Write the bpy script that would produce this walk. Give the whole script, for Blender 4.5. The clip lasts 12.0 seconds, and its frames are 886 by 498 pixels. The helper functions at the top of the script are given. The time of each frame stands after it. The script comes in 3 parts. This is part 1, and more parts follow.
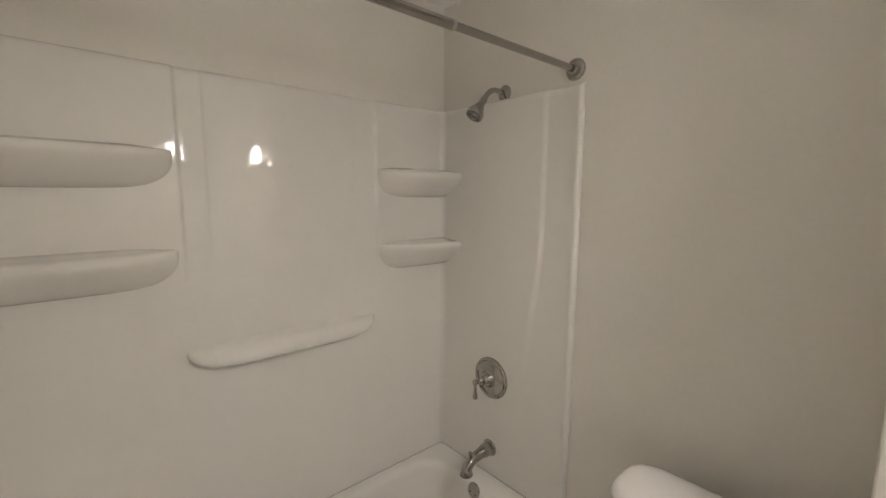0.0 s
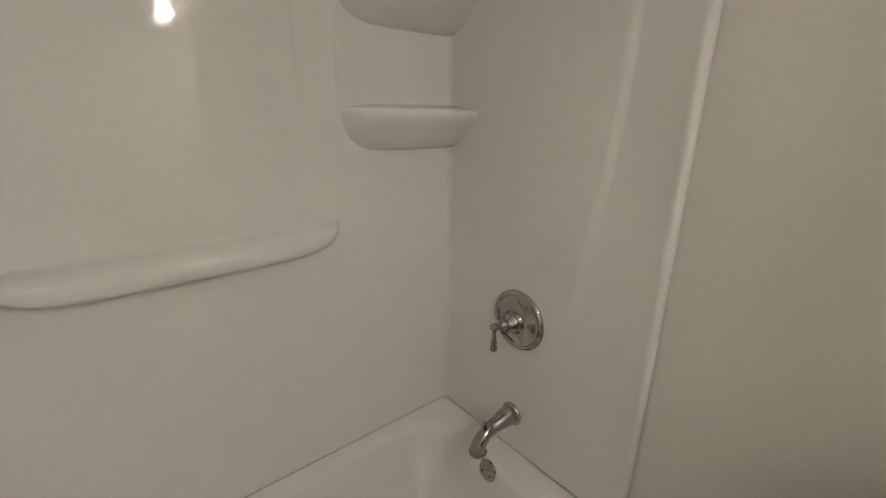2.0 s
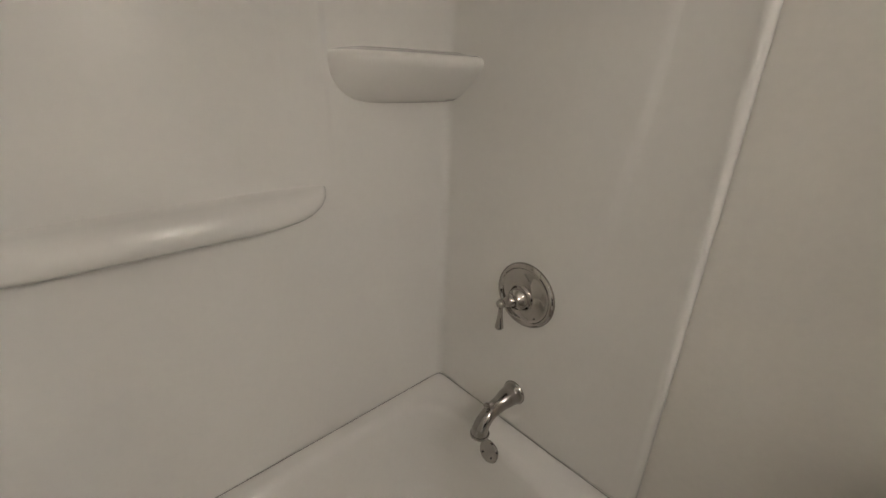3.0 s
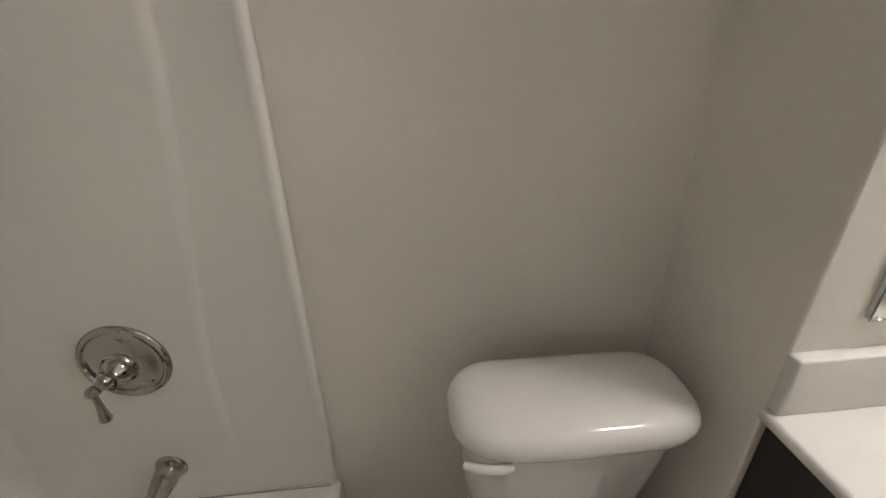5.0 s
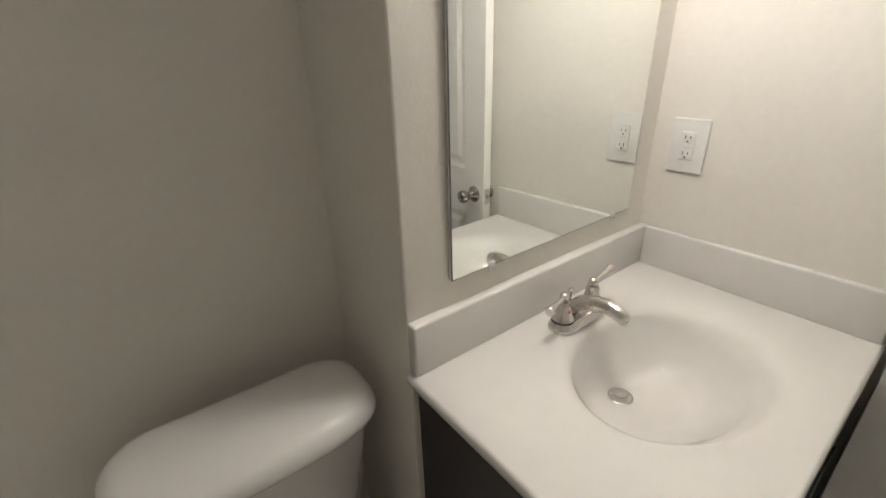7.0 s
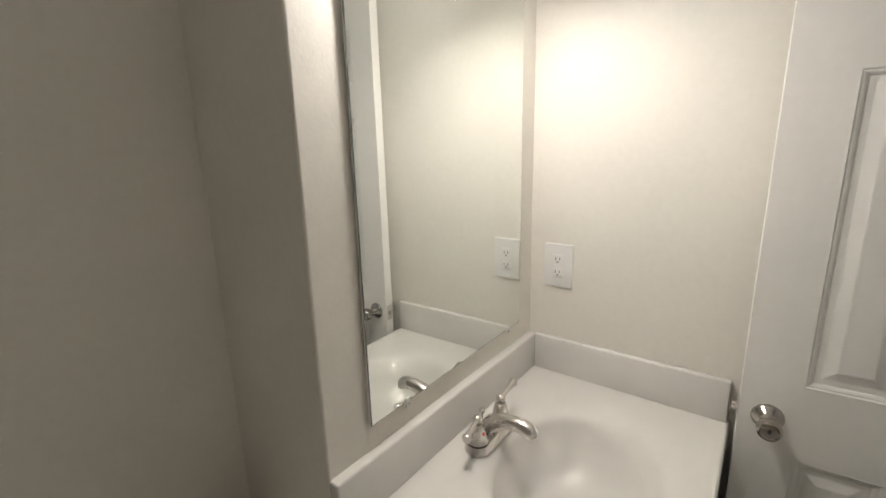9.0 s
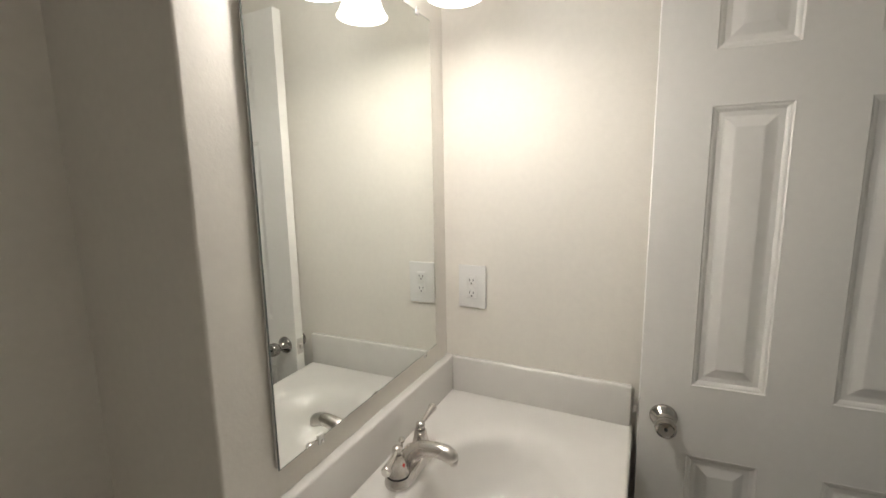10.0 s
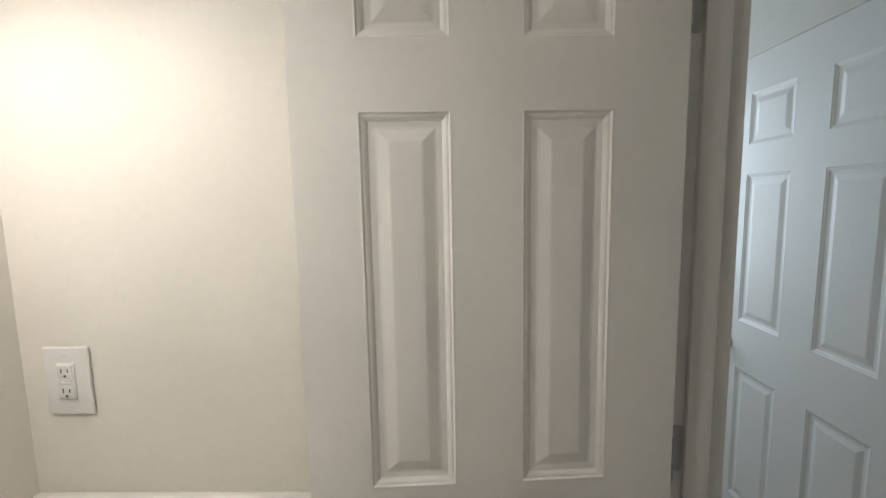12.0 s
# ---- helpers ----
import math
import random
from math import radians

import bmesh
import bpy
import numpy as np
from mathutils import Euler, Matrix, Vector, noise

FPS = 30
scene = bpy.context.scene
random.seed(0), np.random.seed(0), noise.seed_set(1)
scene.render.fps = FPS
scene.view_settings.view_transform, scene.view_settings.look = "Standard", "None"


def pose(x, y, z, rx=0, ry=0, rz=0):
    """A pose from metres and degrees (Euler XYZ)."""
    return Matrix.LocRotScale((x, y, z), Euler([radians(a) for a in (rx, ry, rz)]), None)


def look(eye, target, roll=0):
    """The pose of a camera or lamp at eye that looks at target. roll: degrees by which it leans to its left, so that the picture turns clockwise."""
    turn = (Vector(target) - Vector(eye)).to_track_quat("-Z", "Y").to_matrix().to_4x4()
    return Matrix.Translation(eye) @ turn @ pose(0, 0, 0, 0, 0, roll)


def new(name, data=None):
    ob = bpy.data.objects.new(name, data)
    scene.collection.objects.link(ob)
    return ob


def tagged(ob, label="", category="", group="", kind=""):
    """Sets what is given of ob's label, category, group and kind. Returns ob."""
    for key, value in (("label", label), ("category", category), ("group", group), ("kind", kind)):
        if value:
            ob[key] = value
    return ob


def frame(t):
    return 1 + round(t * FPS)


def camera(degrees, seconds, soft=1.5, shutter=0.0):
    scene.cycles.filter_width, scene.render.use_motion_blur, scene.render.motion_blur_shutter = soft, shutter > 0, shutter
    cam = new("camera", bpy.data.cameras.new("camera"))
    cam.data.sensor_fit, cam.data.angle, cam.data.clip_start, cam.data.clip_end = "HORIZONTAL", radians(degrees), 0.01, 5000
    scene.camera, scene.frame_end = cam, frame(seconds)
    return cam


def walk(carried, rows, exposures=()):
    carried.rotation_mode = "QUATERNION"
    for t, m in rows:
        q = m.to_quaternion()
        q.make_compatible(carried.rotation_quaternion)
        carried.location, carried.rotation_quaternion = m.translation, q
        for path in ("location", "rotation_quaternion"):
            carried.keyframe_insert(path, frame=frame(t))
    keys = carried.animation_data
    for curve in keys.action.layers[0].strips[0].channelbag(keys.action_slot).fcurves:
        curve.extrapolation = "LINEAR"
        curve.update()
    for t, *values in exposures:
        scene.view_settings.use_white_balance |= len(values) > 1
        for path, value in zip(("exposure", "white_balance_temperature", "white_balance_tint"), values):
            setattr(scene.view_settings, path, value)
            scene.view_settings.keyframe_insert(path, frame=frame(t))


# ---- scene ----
cam = camera(92.6, 12.0)
PATH = [
    (0, (1.528, -1.34, 1.61), (0.038, -0.031, 1.354), 0.4),
    (0.5, (1.393, -1.197, 1.556), (-0.101, 0.108, 1.298), 0.7),
    (1, (1.259, -1.046, 1.496), (-0.241, 0.241, 1.191), 0.8),
    (1.5, (1.174, -0.956, 1.446), (-0.309, 0.309, 0.996), 0.7),
    (2, (1.065, -0.891, 1.395), (-0.406, 0.312, 0.774), 0.6),
    (2.5, (0.985, -0.88, 1.35), (-0.479, 0.281, 0.636), 1.0),
    (2.7, (0.958, -0.877, 1.353), (-0.48, 0.297, 0.61), 1.3),
    (4.3, (0.893, -0.757, 1.402), (0.522, 1.016, 0.554), 0.2),
    (4.5, (0.902, -0.754, 1.404), (0.709, 1.038, 0.537), -0.3),
    (5, (0.957, -0.77, 1.409), (1.107, 1.02, 0.529), -1.0),
    (5.5, (0.997, -0.809, 1.412), (1.447, 0.942, 0.557), -0.5),
    (6, (1.031, -0.838, 1.412), (1.766, 0.825, 0.578), -0.3),
    (6.5, (1.104, -0.863, 1.412), (2.032, 0.708, 0.593), -1.4),
    (7, (1.193, -0.869, 1.409), (2.272, 0.604, 0.592), -1.6),
    (7.2, (1.221, -0.875, 1.402), (2.344, 0.578, 0.61), -1.7),
    (8.8, (1.159, -0.876, 1.516), (2.644, 0.372, 1.028), -1.4),
    (9, (1.153, -0.866, 1.526), (2.682, 0.347, 1.089), -1.4),
    (9.5, (1.149, -0.861, 1.521), (2.786, 0.234, 1.168), -1.2),
    (10, (1.162, -0.863, 1.505), (2.928, 0.026, 1.2), -1.0),
    (10.5, (1.227, -0.892, 1.512), (3.088, -0.22, 1.224), -1.2),
    (11, (1.338, -0.96, 1.516), (3.264, -0.488, 1.255), -1.1),
    (11.5, (1.456, -1.048, 1.522), (3.42, -0.768, 1.272), -1.1),
    (12, (1.572, -1.11, 1.519), (3.558, -1.036, 1.29), -1.1),
]
walk(cam, [(t, look(eye, target, roll)) for t, eye, target, roll in PATH],
     exposures=[(0, 0.62, 6450, 15), (1, 0.53, 6430, 15), (2.5, 0.43, 6380, 15), (4.5, 0.46, 6280, 16), (5.5, 0.34, 6300, 15), (7, 0.05, 6340, 13), (9, -0.07, 6330, 12), (12, -0.08, 6370, 12)])

# ---- light ----
world = bpy.data.worlds.new("world")
scene.world = world
world.use_nodes = True
wn = world.node_tree.nodes
sky = wn.new("ShaderNodeTexSky")
sky.sky_type, sky.sun_disc, sky.sun_elevation, sky.sun_rotation = "NISHITA", False, radians(40), radians(90)
world.node_tree.links.new(sky.outputs[0], wn["Background"].inputs[0])
wn["Background"].inputs[1].default_value = 0.1

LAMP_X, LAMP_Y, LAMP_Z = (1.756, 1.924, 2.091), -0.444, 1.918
# set uneven: weakest of the three by the side wall, against a hot spot
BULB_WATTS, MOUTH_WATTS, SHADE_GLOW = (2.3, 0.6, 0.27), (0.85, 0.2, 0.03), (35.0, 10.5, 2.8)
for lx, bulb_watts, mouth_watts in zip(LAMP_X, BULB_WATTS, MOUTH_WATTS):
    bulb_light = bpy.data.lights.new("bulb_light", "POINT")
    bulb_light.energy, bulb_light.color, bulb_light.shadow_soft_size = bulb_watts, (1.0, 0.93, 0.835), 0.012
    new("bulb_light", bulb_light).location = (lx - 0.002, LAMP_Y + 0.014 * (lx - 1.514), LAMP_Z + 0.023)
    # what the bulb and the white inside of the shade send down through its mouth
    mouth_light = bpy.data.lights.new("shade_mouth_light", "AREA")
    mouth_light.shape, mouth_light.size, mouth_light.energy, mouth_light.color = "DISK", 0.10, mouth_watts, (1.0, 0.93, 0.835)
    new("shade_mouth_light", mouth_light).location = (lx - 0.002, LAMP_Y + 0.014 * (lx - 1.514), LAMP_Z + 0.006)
# added lamp at the unseen hall end, standing in for the hall's cool daylight
added_hall_light = bpy.data.lights.new("added_hall_daylight", "AREA")
added_hall_light.shape, added_hall_light.size, added_hall_light.size_y = "RECTANGLE", 0.5, 1.0
added_hall_light.energy, added_hall_light.color = 7.4, (0.68, 0.85, 1.0)
new("added_hall_daylight", added_hall_light).matrix_world = look((4.12, -1.95, 1.55), (2.0, -1.95, 1.3))


# ---- materials ----
def material(name, color, rough, metal=0.0, grain=60.0, tone=0.05, bump=0.0, bump_scale=200.0, coat=0.0, stain=3.0,
             rough_var=0.06, wave=0.0, wave_scale=4.0):
    m = bpy.data.materials.new(name)
    m.use_nodes = True
    nt, n, ln = m.node_tree, m.node_tree.nodes, m.node_tree.links
    b = n["Principled BSDF"]
    b.inputs["Metallic"].default_value = metal
    b.inputs["Coat Weight"].default_value = coat
    b.inputs["Coat Roughness"].default_value = 0.04
    co = n.new("ShaderNodeTexCoord").outputs["Object"]

    def tex(scale, detail=4.0):
        t = n.new("ShaderNodeTexNoise")
        t.inputs["Scale"].default_value, t.inputs["Detail"].default_value = scale, detail
        ln.new(co, t.inputs["Vector"])
        return t.outputs["Fac"]

    fine, broad = tex(grain), tex(stain, 3.0)
    both = n.new("ShaderNodeMath")
    both.operation = "ADD"
    ln.new(fine, both.inputs[0]), ln.new(broad, both.inputs[1])
    ramp = n.new("ShaderNodeMapRange")
    ramp.inputs["From Min"].default_value, ramp.inputs["From Max"].default_value = 0.6, 1.4
    ln.new(both.outputs[0], ramp.inputs["Value"])
    mix = n.new("ShaderNodeMix")
    mix.data_type = "RGBA"
    mix.inputs["A"].default_value = (*[c * (1 - tone) for c in color], 1)
    mix.inputs["B"].default_value = (*[min(1, c * (1 + tone)) for c in color], 1)
    ln.new(ramp.outputs[0], mix.inputs["Factor"])
    ln.new(mix.outputs["Result"], b.inputs["Base Color"])
    rr = n.new("ShaderNodeMapRange")
    rr.inputs["To Min"].default_value, rr.inputs["To Max"].default_value = max(0.01, rough - rough_var), rough + rough_var
    ln.new(broad, rr.inputs["Value"])
    ln.new(rr.outputs[0], b.inputs["Roughness"])
    normal = None
    for amount, sc, dist in ((bump, bump_scale, 0.002), (wave, wave_scale, 0.02)):
        if amount:
            bp = n.new("ShaderNodeBump")
            bp.inputs["Strength"].default_value, bp.inputs["Distance"].default_value = amount, dist
            ln.new(tex(sc, 2.0), bp.inputs["Height"])
            if normal:
                ln.new(normal, bp.inputs["Normal"])
            normal = bp.outputs[0]
    if normal:
        ln.new(normal, b.inputs["Normal"])
    return m


PAINT = material("wall_paint", (0.80, 0.765, 0.70), 0.6, tone=0.03, bump=0.14, bump_scale=150, wave=0.04, wave_scale=3)
CEIL = material("ceiling_paint", (0.88, 0.87, 0.845), 0.8, tone=0.02, bump=0.4, bump_scale=120)
ACRYLIC = material("white_acrylic", (0.86, 0.835, 0.785), 0.03, tone=0.015, rough_var=0.012, wave=0.02, wave_scale=5)
CERAMIC = material("white_vitreous_china", (0.80, 0.78, 0.75), 0.045, tone=0.01, rough_var=0.015, coat=0.3)
MARBLE = material("cultured_marble", (0.75, 0.73, 0.695), 0.022, tone=0.02, grain=25, rough_var=0.006)
TRIM = material("white_trim_paint", (0.87, 0.85, 0.81), 0.42, tone=0.02, bump=0.08, bump_scale=90)
DOORPAINT = material("white_door_paint", (0.87, 0.85, 0.81), 0.42, tone=0.02, bump=0.1, bump_scale=300)
PLASTIC = material("white_plastic", (0.80, 0.79, 0.765), 0.3, tone=0.01)
CLEARPL = material("clear_plastic_clip", (0.75, 0.74, 0.7), 0.15, tone=0.02)
NICKEL = material("brushed_nickel", (0.66, 0.63, 0.60), 0.27, metal=1.0, tone=0.05, bump=0.05, bump_scale=500)
CHROME = material("polished_nickel", (0.42, 0.395, 0.37), 0.065, metal=1.0, tone=0.05, rough_var=0.03)
DARK = material("dark_slot", (0.02, 0.02, 0.02), 0.6)
RED = material("red_enamel_dot", (0.6, 0.05, 0.04), 0.4)
CAULK = material("grey_caulk_joint", (0.36, 0.345, 0.315), 0.7, tone=0.25, grain=40)
ESPRESSO = material("espresso_laminate", (0.030, 0.024, 0.026), 0.38, tone=0.25, grain=30, bump=0.1, bump_scale=80)
VINYL = material("beige_vinyl_floor", (0.56, 0.50, 0.43), 0.4, tone=0.12, grain=14, stain=2, bump=0.1, bump_scale=60)
MIRRORED = material("silvered_mirror", (0.90, 0.925, 0.90), 0.012, metal=1.0, tone=0.003, rough_var=0.004)
GLASSEDGE = material("mirror_glass_edge", (0.20, 0.22, 0.21), 0.2)


def shade_glass(glow):
    m = bpy.data.materials.new("opal_glass_shade")
    m.use_nodes = True
    b = m.node_tree.nodes["Principled BSDF"]
    b.inputs["Base Color"].default_value = (0.9, 0.88, 0.84, 1)
    b.inputs["Roughness"].default_value = 0.25
    b.inputs["Emission Color"].default_value = (1.0, 0.95, 0.87, 1)
    b.inputs["Emission Strength"].default_value = glow
    return m


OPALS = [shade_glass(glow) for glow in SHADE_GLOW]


# ---- building helpers ----
def part(name, bm, mat, parent=None, label="", smooth=True, angle=0.6):
    me = bpy.data.meshes.new(name)
    bmesh.ops.remove_doubles(bm, verts=bm.verts, dist=1e-6)
    bmesh.ops.recalc_face_normals(bm, faces=bm.faces)
    bm.normal_update()
    for f in bm.faces:
        f.smooth = smooth
    for e in bm.edges:
        if len(e.link_faces) == 2 and e.link_faces[0].normal.angle(e.link_faces[1].normal, 0) > angle:
            e.smooth = False
    bm.to_mesh(me)
    bm.free()
    me.materials.append(mat)
    ob = new(name, me)
    if parent:
        ob.parent = parent
    if label:
        ob["label"] = label
    return ob


def thing(name, label, category, at=(0, 0, 0), kind="", group="", turn=0.0):
    ob = new(name)
    ob.empty_display_size = 0.05
    ob.matrix_basis = pose(*at, 0, 0, turn)
    return tagged(ob, label, category, group, kind)


def structure(ob, label="", category=""):
    return tagged(ob, label, category, kind="structure")


def box(x0, x1, y0, y1, z0, z1, bevel=0.0, seg=2, bm=None):
    own = bmesh.new()
    bmesh.ops.create_cube(own, size=1.0)
    for v in own.verts:
        v.co = Vector((x0 + (v.co.x + 0.5) * (x1 - x0), y0 + (v.co.y + 0.5) * (y1 - y0), z0 + (v.co.z + 0.5) * (z1 - z0)))
    if bevel:
        bmesh.ops.bevel(own, geom=list(own.edges), offset=bevel, segments=seg, affect="EDGES", profile=0.5)
    if bm is None:
        return own
    me = bpy.data.meshes.new("tmp")
    own.to_mesh(me)
    own.free()
    bm.from_mesh(me)
    bpy.data.meshes.remove(me)
    return bm


def prism(points, z0, z1, bevels=(), offset=0.006, seg=3):
    """An upright prism over a plan outline; the corners listed by number get rounded."""
    bm = bmesh.new()
    lo = [bm.verts.new((x, y, z0)) for x, y in points]
    hi = [bm.verts.new((x, y, z1)) for x, y in points]
    k = len(points)
    bm.faces.new(lo[::-1]), bm.faces.new(hi)
    sides = []
    for i in range(k):
        bm.faces.new((lo[i], lo[(i + 1) % k], hi[(i + 1) % k], hi[i]))
        sides.append((lo[i], hi[i]))
    if bevels:
        edges = [e for e in bm.edges if any({*e.verts} == {*sides[i]} for i in bevels)]
        bmesh.ops.bevel(bm, geom=edges, offset=offset, segments=seg, affect="EDGES", profile=0.5)
    return bm


def loft(rings, cap0=True, cap1=True, closed=True, bm=None):
    """Skins rings of points with equal counts."""
    bm = bm or bmesh.new()
    vs = [[bm.verts.new(p) for p in r] for r in rings]
    for a, b in zip(vs, vs[1:]):
        k = len(a)
        for i in range(k if closed else k - 1):
            bm.faces.new((a[i], a[(i + 1) % k], b[(i + 1) % k], b[i]))
    if cap0:
        bm.faces.new(vs[0][::-1])
    if cap1:
        bm.faces.new(vs[-1])
    return bm


def lathe(profile, axis=(0, 0, 1), at=(0, 0, 0), n=32, bm=None, cap0=True, cap1=True):
    """Turns a profile of (radius, height) round an axis through a place."""
    q = Vector((0, 0, 1)).rotation_difference(Vector(axis)).to_matrix()
    o = Vector(at)
    rings = []
    for r, h in profile:
        r = max(r, 1e-4)
        rings.append([o + q @ Vector((r * math.cos(2 * math.pi * i / n), r * math.sin(2 * math.pi * i / n), h)) for i in range(n)])
    return loft(rings, cap0, cap1, bm=bm)


def tube(path, radii, n=20, squash=1.0, bm=None, steps=6):
    """A round bar along a smooth path of points with a radius at each."""
    pts = [Vector(p) for p in path]
    fine, rad = [], []
    for i in range(len(pts) - 1):
        p0, p1, p2, p3 = pts[max(i - 1, 0)], pts[i], pts[i + 1], pts[min(i + 2, len(pts) - 1)]
        for s in range(steps):
            u = s / steps
            fine.append(0.5 * (2 * p1 + (p2 - p0) * u + (2 * p0 - 5 * p1 + 4 * p2 - p3) * u * u + (3 * p1 - p0 - 3 * p2 + p3) * u ** 3))
            w = u * u * (3 - 2 * u)
            rad.append(radii[i] * (1 - w) + radii[i + 1] * w)
    fine.append(pts[-1]), rad.append(radii[-1])
    rings, side = [], None
    for i, p in enumerate(fine):
        d = (fine[min(i + 1, len(fine) - 1)] - fine[max(i - 1, 0)]).normalized()
        if side is None:
            side = d.orthogonal().normalized()
            if abs(d.z) < 0.9:
                side = d.cross(Vector((0, 0, 1))).normalized()
        side = (side - d * side.dot(d)).normalized()
        up = side.cross(d)
        rings.append([p + side * math.cos(2 * math.pi * j / n) * rad[i] + up * math.sin(2 * math.pi * j / n) * rad[i] * squash for j in range(n)])
    return loft(rings, bm=bm)


def rounded_rect(x0, x1, y0, y1, r, z, n=8):
    pts = []
    for cx, cy, a0 in ((x1 - r, y1 - r, 0), (x0 + r, y1 - r, 90), (x0 + r, y0 + r, 180), (x1 - r, y0 + r, 270)):
        for i in range(n + 1):
            a = radians(a0 + 90 * i / n)
            pts.append((cx + r * math.cos(a), cy + r * math.sin(a), z))
    return pts


# ---- the room ----
XE, YM, XS, YS, YS2, H = 2.299, -0.317, 1.514, -1.482, -1.592, 2.44
XD, YT = 2.316, -1.575
# the vanity corner stands one degree out of square with the tub
VANITY = Matrix.Translation((XS, YM, 0)) @ pose(0, 0, 0, 0, 0, 0.85) @ Matrix.Translation((-XS, -YM, 0))


NORTH = Matrix.Translation((XS, YM, 0)) @ pose(0, 0, 0, 0, 0, 1.35) @ Matrix.Translation((-XS, -YM, 0))


def skewed(x, y, m=VANITY):
    v = m @ Vector((x, y, 0))
    return v.x, v.y


YH = -2.295
PLAN = [(-0.11, 0.11), (-0.11, -1.692), (0.4, -1.692), (0.4, -2.405), (4.3, -2.405), (4.3, YS), (2.436, YS), (2.436, 0.11)]
structure(part("floor", prism(PLAN, -0.12, 0.0), VINYL, smooth=False), "beige sheet vinyl floor with faint mottling", "floor")
structure(part("ceiling", prism(PLAN, H, H + 0.12), CEIL, smooth=False), "flat white painted ceiling", "ceiling")
structure(part("wall_west", box(-0.11, 0.0, YT, 0.11, 0, H), PAINT, smooth=False), "greige painted drywall behind the bathtub", "wall")
structure(part("wall_plumbing", box(0.0, XS + 0.11, 0.0, 0.11, 0, H), PAINT, smooth=False), "greige painted drywall behind toilet and shower fittings", "wall")
structure(part("wall_north", prism([(XS, 0), (XS, YM), skewed(XE + 0.11, YM, NORTH), skewed(XE + 0.11, YM + 0.11, NORTH), (XS + 0.11, YM + 0.11), (XS + 0.11, 0)],
                                   0, H, bevels=(1,), offset=0.005), PAINT), "painted drywall jutting out beside toilet, carrying mirror", "wall")
structure(part("wall_east", prism([skewed(XE, YM + 0.04), (XD, YS), (XD + 0.11, YS), skewed(XE + 0.11, YM + 0.04)], 0, H), PAINT, smooth=False), "cream painted drywall beside the vanity", "wall")
DX0 = 1.665
south = bmesh.new()
box(-0.11, 0.772, YS2 - 0.1, YT, 0, H, bm=south)
box(0.772, DX0, YS2, YS - 0.01, 0, H, bm=south)
box(XD + 0.03, 4.3, YS2, YS, 0, H, bm=south)
box(DX0, XD + 0.03, YS2, YS, 2.085, H, bm=south)
structure(part("wall_south", south, PAINT, smooth=False), "painted drywall with the bathroom doorway through it", "wall")
# hall beyond the doorway
hall = bmesh.new()
HX0, HX1, HTOP = 2.637, 3.505, 2.065
box(0.4, HX0, YH - 0.11, YH, 0, H, bm=hall)
box(HX1, 4.3, YH - 0.11, YH, 0, H, bm=hall)
box(HX0, HX1, YH - 0.11, YH, HTOP, H, bm=hall)
structure(part("wall_hall", hall, PAINT, smooth=False), "painted hall wall around a closed door", "wall")
structure(part("wall_hall_end", box(0.4, 0.5, YH, YS2 - 0.1, 0, H), PAINT, smooth=False), "plain painted hall end wall", "wall")
# unseen end wall; its opening is made up to go with the added daylight
endw = bmesh.new()
box(4.2, 4.3, YH, YS2, 0, 0.9, bm=endw)
box(4.2, 4.3, YH, YS2, 2.15, H, bm=endw)
box(4.2, 4.3, YH, YH + 0.06, 0.9, 2.15, bm=endw)
box(4.2, 4.3, YS2 - 0.06, YS2, 0.9, 2.15, bm=endw)
structure(part("wall_hall_opening", endw, PAINT, smooth=False), "painted hall end wall with an added opening, out of view", "wall")

# door lining of the bathroom doorway
lining = thing("door_frame", "white painted wooden door frame of the bathroom", "door frame", kind="structure")
part("hinge_jamb", box(XD + 0.008, XD + 0.03, YS2 - 0.004, YS - 0.001, 0, 2.085, 0.0015, 1), TRIM, lining)
part("latch_jamb", box(DX0, DX0 + 0.02, YS2 - 0.004, YS + 0.004, 0, 2.085, 0.0015, 1), TRIM, lining)
part("head_jamb", box(DX0 + 0.02, XD + 0.008, YS2 - 0.004, YS + 0.004, 2.066, 2.085, 0.0015, 1), TRIM, lining)
part("door_stop", box(XD - 0.004, XD + 0.008, YS2 + 0.03, YS - 0.036, 0, 2.066, 0.002), TRIM, lining)
part("door_stop", box(DX0 + 0.02, DX0 + 0.032, YS2 + 0.03, YS - 0.036, 0, 2.066, 0.002), TRIM, lining)


def baseboard(x0, x1, y0, y1, name="baseboard"):
    bm = box(x0, x1, y0, y1, 0.0, 0.083, 0.004, 2)
    return structure(part(name, bm, TRIM), "white painted baseboard along the wall", "baseboard")


baseboard(0.772, XS - 0.013, -0.013, 0.0)
baseboard(XS - 0.013, XS, YM, 0.0)
baseboard(0.5, HX0 - 0.06, YH, YH + 0.013)


